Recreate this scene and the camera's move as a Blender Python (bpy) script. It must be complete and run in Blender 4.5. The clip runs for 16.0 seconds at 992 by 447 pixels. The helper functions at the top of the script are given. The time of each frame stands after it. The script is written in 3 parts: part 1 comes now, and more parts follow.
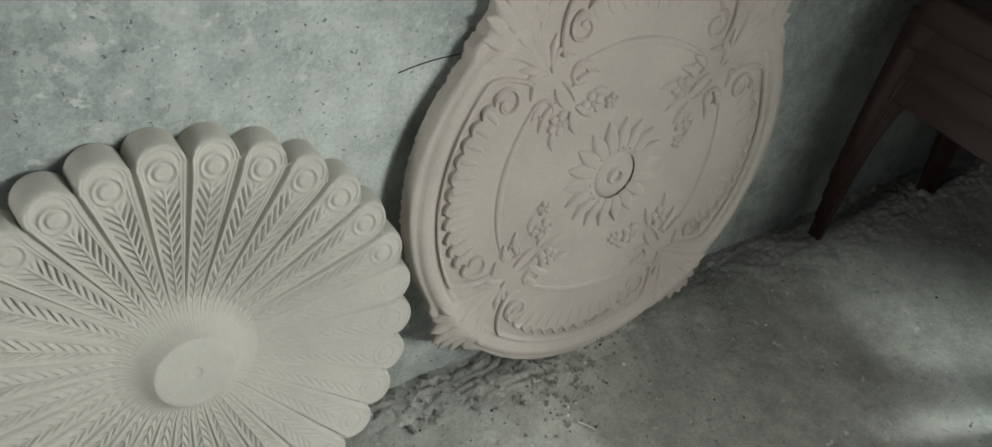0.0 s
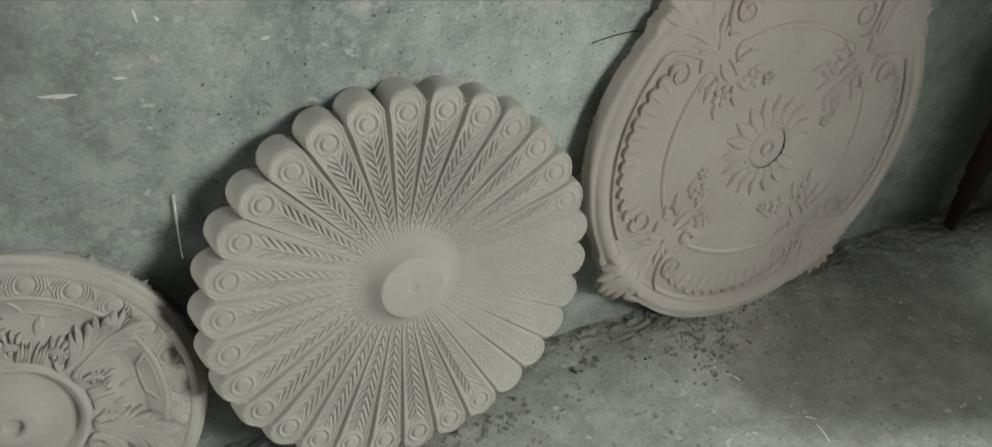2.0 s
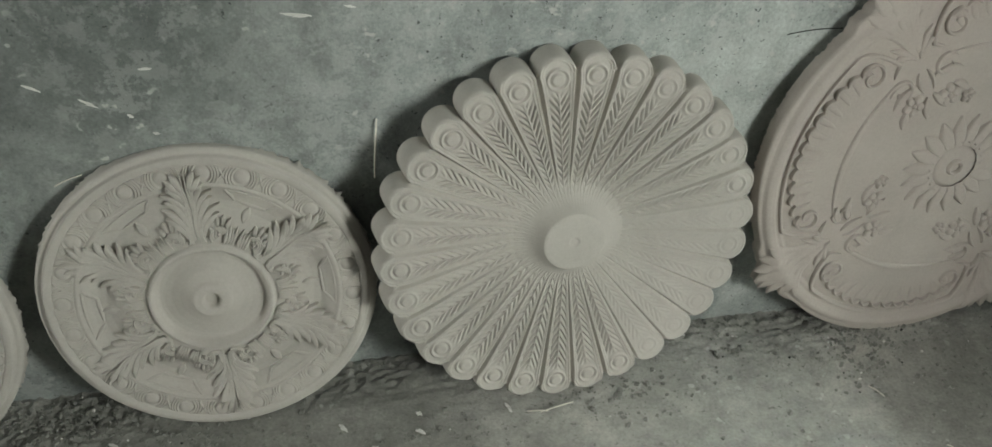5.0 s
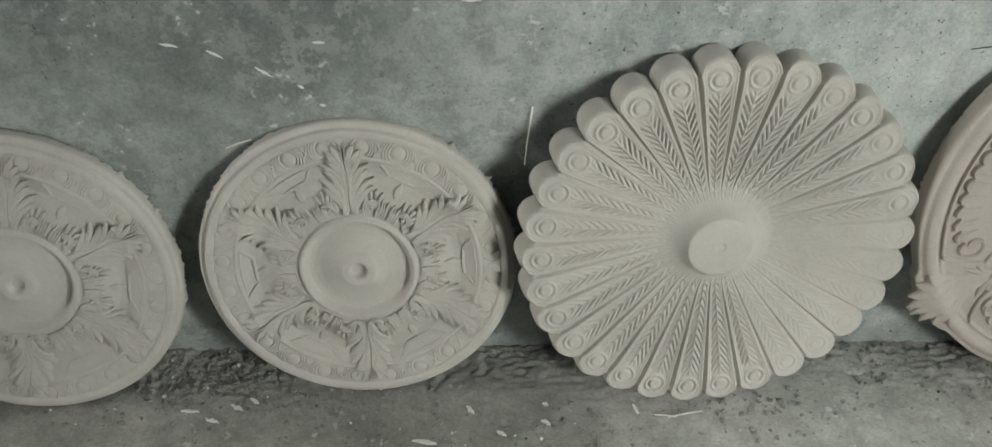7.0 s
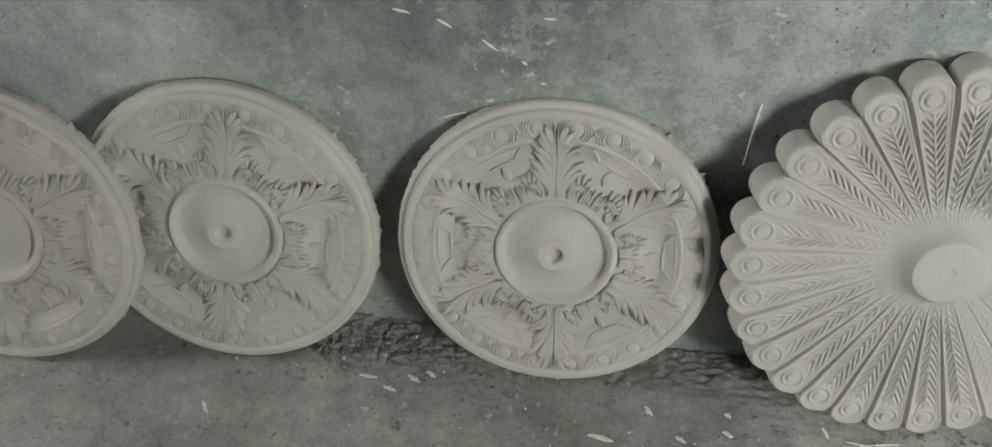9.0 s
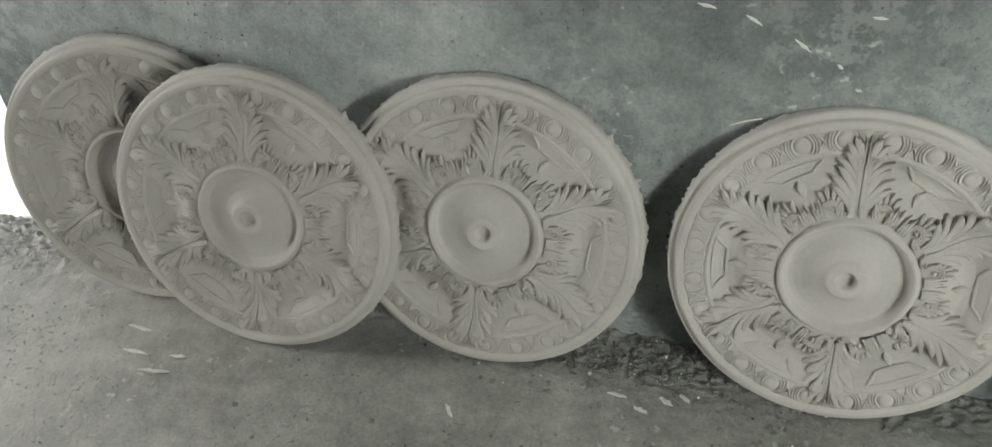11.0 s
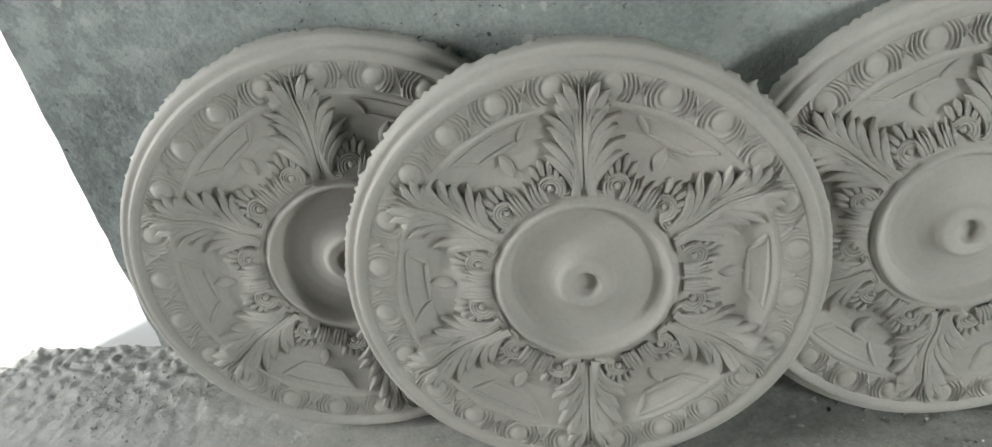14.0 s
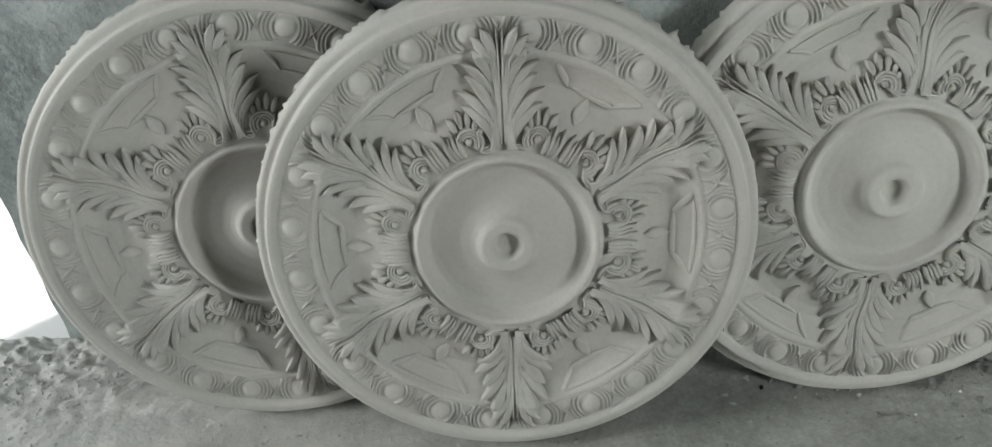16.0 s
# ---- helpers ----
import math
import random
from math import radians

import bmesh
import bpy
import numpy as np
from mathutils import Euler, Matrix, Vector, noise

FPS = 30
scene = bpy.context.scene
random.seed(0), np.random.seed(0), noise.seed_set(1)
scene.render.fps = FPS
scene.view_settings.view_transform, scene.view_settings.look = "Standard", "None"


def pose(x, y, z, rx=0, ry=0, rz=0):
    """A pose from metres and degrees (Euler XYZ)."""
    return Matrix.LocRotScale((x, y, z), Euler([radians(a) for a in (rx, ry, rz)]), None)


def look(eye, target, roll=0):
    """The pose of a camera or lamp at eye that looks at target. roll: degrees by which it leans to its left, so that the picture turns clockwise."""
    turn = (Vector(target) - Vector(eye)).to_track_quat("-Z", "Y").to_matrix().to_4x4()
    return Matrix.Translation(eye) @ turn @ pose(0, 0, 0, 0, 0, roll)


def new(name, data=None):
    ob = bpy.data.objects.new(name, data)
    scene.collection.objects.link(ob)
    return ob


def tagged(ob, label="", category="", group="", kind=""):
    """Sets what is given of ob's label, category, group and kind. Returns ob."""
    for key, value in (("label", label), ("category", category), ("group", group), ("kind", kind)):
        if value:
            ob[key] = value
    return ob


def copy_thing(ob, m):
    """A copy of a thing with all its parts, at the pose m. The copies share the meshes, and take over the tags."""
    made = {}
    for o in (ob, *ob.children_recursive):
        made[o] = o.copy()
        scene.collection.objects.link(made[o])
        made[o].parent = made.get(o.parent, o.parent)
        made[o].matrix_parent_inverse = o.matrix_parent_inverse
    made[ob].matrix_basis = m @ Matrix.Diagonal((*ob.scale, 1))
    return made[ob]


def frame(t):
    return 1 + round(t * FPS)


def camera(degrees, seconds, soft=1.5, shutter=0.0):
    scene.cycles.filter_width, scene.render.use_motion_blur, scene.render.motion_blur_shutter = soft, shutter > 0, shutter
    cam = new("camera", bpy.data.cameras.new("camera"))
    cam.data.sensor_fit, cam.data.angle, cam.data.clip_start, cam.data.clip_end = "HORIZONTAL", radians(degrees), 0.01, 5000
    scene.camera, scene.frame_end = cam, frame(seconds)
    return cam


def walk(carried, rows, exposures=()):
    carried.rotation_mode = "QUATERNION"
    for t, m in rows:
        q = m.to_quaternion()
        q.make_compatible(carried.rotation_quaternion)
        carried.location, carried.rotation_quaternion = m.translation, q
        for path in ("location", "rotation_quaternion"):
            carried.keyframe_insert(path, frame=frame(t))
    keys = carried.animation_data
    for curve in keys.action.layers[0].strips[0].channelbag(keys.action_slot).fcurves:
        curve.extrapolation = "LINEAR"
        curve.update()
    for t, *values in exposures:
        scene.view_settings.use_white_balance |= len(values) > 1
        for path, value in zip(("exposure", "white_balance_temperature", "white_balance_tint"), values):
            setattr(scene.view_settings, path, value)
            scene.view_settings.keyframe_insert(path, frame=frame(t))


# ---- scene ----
cam = camera(57.4, 16.0)
PATH = [
    (0, (-0.105, -1.14, 1.596), (0.711, 0.111, 0.266), 3.9),
    (0.5, (-0.146, -1.166, 1.6), (0.618, 0.117, 0.269), 3.3),
    (1, (-0.203, -1.213, 1.608), (0.512, 0.106, 0.285), 3.2),
    (1.5, (-0.296, -1.271, 1.621), (0.346, 0.091, 0.305), 1.8),
    (2, (-0.381, -1.354, 1.632), (0.257, 0.055, 0.364), 0.4),
    (2.5, (-0.422, -1.396, 1.642), (0.209, -0.012, 0.344), 1.7),
    (3, (-0.409, -1.447, 1.65), (0.158, -0.037, 0.35), 3.7),
    (3.5, (-0.411, -1.458, 1.657), (0.07, -0.018, 0.356), 3.3),
    (4, (-0.414, -1.461, 1.649), (-0.013, 0.009, 0.353), 2.2),
    (6.5, (-0.441, -1.472, 1.651), (-0.339, 0.05, 0.357), 0.5),
    (7, (-0.459, -1.479, 1.634), (-0.449, 0.049, 0.344), -0.3),
    (7.5, (-0.506, -1.462, 1.612), (-0.563, 0.061, 0.316), -0.9),
    (8, (-0.547, -1.463, 1.604), (-0.684, 0.055, 0.309), -1.3),
    (8.5, (-0.589, -1.464, 1.6), (-0.786, 0.044, 0.3), -0.9),
    (11, (-0.896, -1.451, 1.518), (-1.459, 0.0, 0.261), -4.5),
    (11.5, (-1.018, -1.434, 1.484), (-1.705, -0.033, 0.233), -6.4),
    (12, (-1.164, -1.341, 1.446), (-1.942, 0.009, 0.193), -7.5),
    (12.5, (-1.346, -1.22, 1.401), (-2.104, 0.092, 0.096), -8.5),
    (13, (-1.537, -1.184, 1.373), (-2.176, 0.155, 0.032), -11.2),
    (13.5, (-1.758, -1.181, 1.297), (-2.19, 0.233, -0.049), -11.3),
    (14, (-1.897, -1.064, 1.204), (-2.182, 0.425, -0.099), -9.4),
    (14.5, (-1.943, -0.989, 1.133), (-2.032, 0.493, -0.208), -6.3),
    (15, (-1.967, -1.01, 1.076), (-2.018, 0.507, -0.227), -5.2),
    (15.5, (-1.904, -1.092, 1.094), (-2.042, 0.495, -0.115), -6.0),
    (16, (-1.86, -1.106, 1.077), (-2.043, 0.464, -0.148), -6.7),
]
walk(cam, [(t, look(eye, target, roll)) for t, eye, target, roll in PATH], [(0, -0.12, 6600, 8), (1.0, -0.15, 6600, 8), (1.5, -0.28, 6650, 7), (2.5, -0.42, 6750, 6), (4.0, -0.42, 6750, 6), (7.0, -0.08, 6650, 9), (8.5, -0.05, 6600, 9), (11.0, 0.04, 6600, 9), (13.0, 0.2, 6500, 10), (15.0, 0.24, 6250, 7), (16.0, 0.24, 6250, 7)])

# ---- world and light ----
world = bpy.data.worlds.new("World")
scene.world = world
world.use_nodes = True
wn = world.node_tree
sky = wn.nodes.new("ShaderNodeTexSky")
sky.sky_type, sky.sun_disc = "NISHITA", False
sky.sun_elevation, sky.sun_rotation = radians(55), radians(-90)
wn.links.new(sky.outputs[0], wn.nodes["Background"].inputs[0])
wn.nodes["Background"].inputs[1].default_value = 0.05

sun_data = bpy.data.lights.new("sun", "SUN")
sun_data.energy, sun_data.angle, sun_data.color = 5.0, radians(0.5), (1.0, 0.98, 0.95)
sun = new("sun", sun_data)
sun.matrix_world = look((-10, 0, 14.3), (0, 0, 0))


def area(name, m, sx, sy, power, colour, spread=180):
    la = bpy.data.lights.new(name, "AREA")
    la.shape, la.size, la.size_y, la.energy, la.color = "RECTANGLE", sx, sy, power, colour
    la.spread = radians(spread)
    ob = new(name, la)
    ob.matrix_world = m
    return ob


# daylight in the open front, and in two unseen windows assumed from the shadows
area("open_front_daylight", look((-6.3, -1.1, 2.2), (-1.8, -0.5, 0.2)), 1.2, 1.6, 100, (0.965, 0.985, 0.96))
area("rear_window_daylight", look((1.75, -2.7, 1.6), (-1.35, -0.1, 0.5)), 0.6, 1.0, 31, (0.968, 1.0, 0.968), 92)
# narrow beam, aimed to brighten only the floor at the right
area("high_window_daylight", look((3.66, -1.35, 2.02), (1.1, -0.82, 0.0)), 0.85, 0.75, 7.5, (0.9, 1.0, 0.99), 22)


# ---- materials ----
def nodes_of(name):
    m = bpy.data.materials.new(name)
    m.use_nodes = True
    nt = m.node_tree
    return m, nt, nt.nodes["Principled BSDF"]


def tex(nt, kind, scale, detail=4.0, rough=0.55, vec=None):
    n = nt.nodes.new("ShaderNodeTex" + kind)
    n.inputs["Scale"].default_value = scale
    if kind == "Noise":
        n.inputs["Detail"].default_value, n.inputs["Roughness"].default_value = detail, rough
    if vec is not None:
        nt.links.new(vec, n.inputs["Vector"])
    return n.outputs[0]


def ramp(nt, fac, stops):
    n = nt.nodes.new("ShaderNodeValToRGB")
    e = n.color_ramp.elements
    while len(e) < len(stops):
        e.new(0.5)
    for el, (p, c) in zip(e, stops):
        el.position = p
        el.color = (*c, 1) if isinstance(c, tuple) else (c, c, c, 1)
    nt.links.new(fac, n.inputs[0])
    return n.outputs[0]


def mix(nt, fac, a, b, mode="MIX"):
    n = nt.nodes.new("ShaderNodeMix")
    n.data_type, n.blend_type = "RGBA", mode
    for sock, v in ((n.inputs[0], fac), (n.inputs[6], a), (n.inputs[7], b)):
        if isinstance(v, (int, float)):
            sock.default_value = v
        elif isinstance(v, tuple):
            sock.default_value = (*v, 1)
        else:
            nt.links.new(v, sock)
    return n.outputs[2]


def bump(nt, height, strength, dist, prev=None):
    n = nt.nodes.new("ShaderNodeBump")
    n.inputs["Strength"].default_value, n.inputs["Distance"].default_value = strength, dist
    nt.links.new(height, n.inputs["Height"])
    if prev is not None:
        nt.links.new(prev, n.inputs["Normal"])
    return n.outputs[0]


def plaster(name, light, dark, pink):
    """Dry cast plaster: chalky, faintly blotched, with fine pores and a dusting of grey."""
    m, nt, b = nodes_of(name)
    geo = nt.nodes.new("ShaderNodeNewGeometry")
    v = geo.outputs["Position"]
    blot = tex(nt, "Noise", 7, 5, 0.6, v)
    base = ramp(nt, blot, [(0.3, dark), (0.68, light)])
    stain = ramp(nt, tex(nt, "Noise", 3.1, 3, 0.5, v), [(0.5, 0.0), (0.75, 0.6)])
    base = mix(nt, stain, base, pink)
    fine = tex(nt, "Noise", 160, 4, 0.7, v)
    base = mix(nt, 0.35, base, ramp(nt, fine, [(0.3, 0.32), (0.6, 0.52)]), "SOFT_LIGHT")
    nt.links.new(base, b.inputs["Base Color"])
    b.inputs["Roughness"].default_value = 0.86
    b.inputs["Specular IOR Level"].default_value = 0.2
    h1 = bump(nt, tex(nt, "Noise", 30, 4, 0.6, v), 0.25, 0.004)
    nt.links.new(bump(nt, fine, 0.25, 0.0012, h1), b.inputs["Normal"])
    return m


def concrete(name, light, mid, dark, pits, fleck, rough, patch, brightened=False, stains=()):
    """Worn cement render: cloudy patches, pits, pale flecks."""
    m, nt, b = nodes_of(name)
    v = nt.nodes.new("ShaderNodeNewGeometry").outputs["Position"]
    cloud = tex(nt, "Noise", patch, 5, 0.6, v)
    col = ramp(nt, cloud, [(0.3, dark), (0.5, mid), (0.72, light)])
    mott = tex(nt, "Noise", 14, 6, 0.65, v)
    col = mix(nt, 0.55, col, ramp(nt, mott, [(0.3, 0.25), (0.7, 0.7)]), "OVERLAY")
    grain = tex(nt, "Noise", 130, 3, 0.7, v)
    col = mix(nt, 0.3, col, ramp(nt, grain, [(0.3, 0.2), (0.7, 0.75)]), "OVERLAY")
    bloom = 0.0
    for sx, sz, sr, amount in stains:
        # a trowelled or limed patch with a ragged edge
        warp = nt.nodes.new("ShaderNodeVectorMath")
        warp.operation = "MULTIPLY_ADD"
        nt.links.new(tex(nt, "Noise", 5, 4, 0.65, v), warp.inputs[0])
        warp.inputs[1].default_value, warp.inputs[2].default_value = (0.35, 0, 0.35), (-0.17 - sx, 0, -0.17 - sz)
        away = nt.nodes.new("ShaderNodeVectorMath")
        away.operation = "ADD"
        nt.links.new(v, away.inputs[0])
        nt.links.new(warp.outputs[0], away.inputs[1])
        far = nt.nodes.new("ShaderNodeVectorMath")
        far.operation = "LENGTH"
        nt.links.new(away.outputs[0], far.inputs[0])
        blot = ramp(nt, far.outputs["Value"], [(sr * 0.35, abs(amount)), (sr, 0.0)])
        col = mix(nt, blot, col, (1.3, 1.3, 1.3) if amount > 0 else (0.5, 0.51, 0.51), "MULTIPLY")
        bloom = blot if amount > 0 else bloom
    # pits gather where the render is coarse
    pit = mix(nt, 1.0, ramp(nt, tex(nt, "Noise", 78, 3, 0.65, v), [(0.33, 1.0), (0.36, 0.0)]), ramp(nt, tex(nt, "Noise", 31, 4, 0.7, v), [(0.265, 1.0), (0.31, 0.0)]), "LIGHTEN")
    where = ramp(nt, tex(nt, "Noise", 2.6, 4, 0.6, v), [(0.44, 0.06), (0.58, 1.0)])
    if stains:
        scuff = mix(nt, 1.0, ramp(nt, tex(nt, "Noise", 19, 7, 0.72, v), [(0.495, 0.0), (0.545, 0.95)]), ramp(nt, tex(nt, "Noise", 2.1, 3, 0.6, v), [(0.40, 0.15), (0.60, 1.0)]), "MULTIPLY")
        scuff = mix(nt, 1.0, scuff, mix(nt, 1.0, bloom, (0.42, 0.42, 0.42), "LIGHTEN"), "MULTIPLY")
        col = mix(nt, scuff, col, (0.52, 0.545, 0.525))
        where = mix(nt, 1.0, where, bloom, "LIGHTEN")
    pitm = mix(nt, 1.0, pit, where, "MULTIPLY")
    pitf = mix(nt, pits, (0, 0, 0), pitm)
    col = mix(nt, pitf, col, tuple(c * 0.35 for c in dark))
    # pale flecks of plaster
    fl = ramp(nt, tex(nt, "Noise", 38, 2, 0.5, v), [(0.645, 0.0), (0.68, 1.0)])
    fl2 = ramp(nt, tex(nt, "Noise", 4.3, 2, 0.5, v), [(0.5, 0.0), (0.6, 1.0)])
    if stains:
        fl2 = mix(nt, 1.0, fl2, bloom, "LIGHTEN")
    flm = mix(nt, 1.0, fl, fl2, "MULTIPLY")
    col = mix(nt, mix(nt, fleck, (0, 0, 0), flm), col, (0.55, 0.56, 0.53))
    # pale dust and the yard's daylight, both put into the floor colour
    if brightened:
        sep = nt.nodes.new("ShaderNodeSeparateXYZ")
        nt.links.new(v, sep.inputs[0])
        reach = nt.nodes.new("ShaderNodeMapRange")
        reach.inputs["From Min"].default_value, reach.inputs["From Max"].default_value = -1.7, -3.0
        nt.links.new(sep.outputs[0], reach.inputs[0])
        yard_glow = mix(nt, 1.0, reach.outputs[0], ramp(nt, mix(nt, 0.5, mott, cloud), [(0.32, 0.35), (0.62, 1.0)]), "MULTIPLY")
        col = mix(nt, yard_glow, col, (0.56, 0.54, 0.50))
    nt.links.new(col, b.inputs["Base Color"])
    nt.links.new(ramp(nt, mott, [(0.3, rough - 0.12), (0.7, rough + 0.1)]), b.inputs["Roughness"])
    b.inputs["Specular IOR Level"].default_value = 0.35
    h = bump(nt, mott, 0.5, 0.014)
    h = bump(nt, pitm, -0.9, 0.006, h)
    nt.links.new(bump(nt, grain, 0.8 if brightened else 0.35, 0.002, h), b.inputs["Normal"])
    return m


def plain(name, rgb, rough=0.8, vary=0.15, scale=40):
    m, nt, b = nodes_of(name)
    v = nt.nodes.new("ShaderNodeNewGeometry").outputs["Position"]
    n = tex(nt, "Noise", scale, 4, 0.6, v)
    nt.links.new(ramp(nt, n, [(0.3, tuple(c * (1 - vary) for c in rgb)), (0.7, tuple(min(1, c * (1 + vary)) for c in rgb))]), b.inputs["Base Color"])
    b.inputs["Roughness"].default_value = rough
    nt.links.new(bump(nt, n, 0.15, 0.002), b.inputs["Normal"])
    return m


PLASTER = plaster("plaster", (0.57, 0.55, 0.505), (0.48, 0.462, 0.425), (0.51, 0.475, 0.44))
PLASTER_PINK = plaster("plaster_pink", (0.52, 0.475, 0.435), (0.455, 0.415, 0.38), (0.49, 0.43, 0.395))
WALL = concrete("cement_wall", (0.52, 0.555, 0.53), (0.345, 0.376, 0.36), (0.225, 0.25, 0.242), 1.0, 0.9, 0.8, 1.7, False, [(-0.9, 0.98, 0.62, -0.95), (-0.08, 1.06, 0.2, -0.45), (0.15, 0.84, 0.62, 0.85)])
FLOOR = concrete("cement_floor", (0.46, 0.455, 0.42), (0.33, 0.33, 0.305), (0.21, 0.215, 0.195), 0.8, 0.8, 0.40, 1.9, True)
ROOM = concrete("room_wall", (0.17, 0.18, 0.17), (0.13, 0.14, 0.13), (0.1, 0.11, 0.1), 0.3, 0.1, 0.85, 1.2)
YARD = plain("yard_dust", (0.8, 0.79, 0.76), 0.95, 0.06, 5)
BROWN = plain("brown_plastic", (0.025, 0.0115, 0.009), 0.36, 0.1, 25)
CHIP = plain("plaster_chip", (0.74, 0.74, 0.71), 0.9)
CLOD = plain("cement_crumb", (0.235, 0.238, 0.218), 0.95)
STRAW = plain("straw", (0.76, 0.74, 0.66), 0.7)
SCRATCH = plain("crack_shadow", (0.03, 0.032, 0.03), 0.95)
# sheet that glows in place of the overexposed view outside
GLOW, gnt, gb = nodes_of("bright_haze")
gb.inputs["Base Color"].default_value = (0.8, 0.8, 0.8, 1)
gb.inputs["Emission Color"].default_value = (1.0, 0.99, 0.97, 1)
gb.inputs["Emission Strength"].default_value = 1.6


# ---- building helpers ----
def mesh_object(name, verts, faces, mat, parent=None, label="", smooth=True):
    me = bpy.data.meshes.new(name)
    me.from_pydata([tuple(p) for p in verts], [], [tuple(q) for q in faces])
    me.materials.append(mat)
    if smooth:
        me.polygons.foreach_set("use_smooth", [True] * len(me.polygons))
    me.update()
    ob = new(name, me)
    if parent is not None:
        ob.parent = parent
    if label:
        ob["label"] = label
    return ob


def part(name, bm, mat, parent=None, label="", smooth=False):
    me = bpy.data.meshes.new(name)
    bm.to_mesh(me)
    bm.free()
    me.materials.append(mat)
    if smooth:
        me.polygons.foreach_set("use_smooth", [True] * len(me.polygons))
    ob = new(name, me)
    if parent is not None:
        ob.parent = parent
    if label:
        ob["label"] = label
    return ob


def sharing(name, source, m, parent):
    """Another object on the same mesh."""
    ob = new(name.split(".")[0], source.data)
    ob.parent = parent
    ob.matrix_basis = m
    for child in source.children:
        sharing(child.name.split(".")[0], child, child.matrix_basis.copy(), ob)
    return ob


def grid_faces(na, nb, wrap=False):
    f = []
    for i in range(na - 1):
        for j in range(nb if wrap else nb - 1):
            k = (j + 1) % nb
            f.append((i * nb + j, i * nb + k, (i + 1) * nb + k, (i + 1) * nb + j))
    return f


def lerp_profile(rows):
    xs, ys = [a for a, _ in rows], [b for _, b in rows]
    return lambda r: np.interp(r, xs, ys)


def smooth_profile(rows, n=400, k=5):
    xs = np.linspace(rows[0][0], rows[-1][0], n)
    ys = np.interp(xs, [a for a, _ in rows], [b for _, b in rows])
    pad = np.pad(ys, k, mode="edge")
    ys = np.convolve(pad, np.ones(2 * k + 1) / (2 * k + 1), "valid")
    return lambda r: np.interp(r, xs, ys)


def bezier(a, b, c, n):
    t = np.linspace(0, 1, n)[:, None]
    a, b, c = np.array(a), np.array(b), np.array(c)
    return (1 - t) ** 2 * a + 2 * t * (1 - t) * b + t ** 2 * c


class Strokes:
    """Carved ridges: each is a path in the disc's plane with a rounded, tapering section."""

    def __init__(self, gain=1.25):
        self.v, self.f, self.gain = [], [], gain

    def add(self, path, width, height, base, taper=0.15, belly=0.45, groove=0.0, lift=0.0, skirt=0.25, point=0.8):
        path, height = np.asarray(path, float), height * self.gain
        n = len(path)
        tan = np.gradient(path, axis=0)
        tan /= np.linalg.norm(tan, axis=1)[:, None] + 1e-9
        nor = np.stack([-tan[:, 1], tan[:, 0]], 1)
        s = np.linspace(0, 1, n)
        prof = np.where(s < belly, taper + (1 - taper) * np.sin(s / belly * math.pi / 2), np.cos((s - belly) / (1 - belly) * math.pi / 2) ** point)
        prof = np.maximum(prof, 0.06)
        off = len(self.v)
        us = np.array([-1, -0.8, -0.4, 0, 0.4, 0.8, 1.0])
        hs = np.array([-skirt, 0.55, 0.95, 1.0 - groove, 0.95, 0.55, -skirt])
        for i in range(n):
            q = path[i] + nor[i] * (us[:, None] * width * 0.5 * prof[i])
            z = base(np.hypot(q[:, 0], q[:, 1])) + lift * s[i] + hs * height * (0.35 + 0.65 * prof[i])
            self.v += [(a, b, c) for (a, b), c in zip(q, z)]
        self.f += [tuple(off + k for k in q) for q in grid_faces(n, 7)]

    def bump(self, x, y, r, h, base, n=10, flat=0.0, ry=None, turn=0.0):
        """A rounded button, or a petal when ry differs."""
        off = len(self.v)
        ry, h = ry or r, h * self.gain
        rings = [(1.0, -0.2), (0.92, 0.4), (0.7, 0.75), (0.4, 0.95), (0.05, 1.0 - flat)]
        ct, st = math.cos(turn), math.sin(turn)
        for k, z in rings:
            for i in range(n):
                a = 2 * math.pi * i / n
                u, w = r * k * math.cos(a), ry * k * math.sin(a)
                px, py = x + u * ct - w * st, y + u * st + w * ct
                self.v.append((px, py, float(base(math.hypot(px, py))) + h * z))
        self.f += [tuple(off + k for k in q) for q in grid_faces(len(rings), n, True)]
        self.f.append(tuple(off + (len(rings) - 1) * n + i for i in range(n)))

    def make(self, name, mat, parent):
        return mesh_object(name, self.v, self.f, mat, parent)


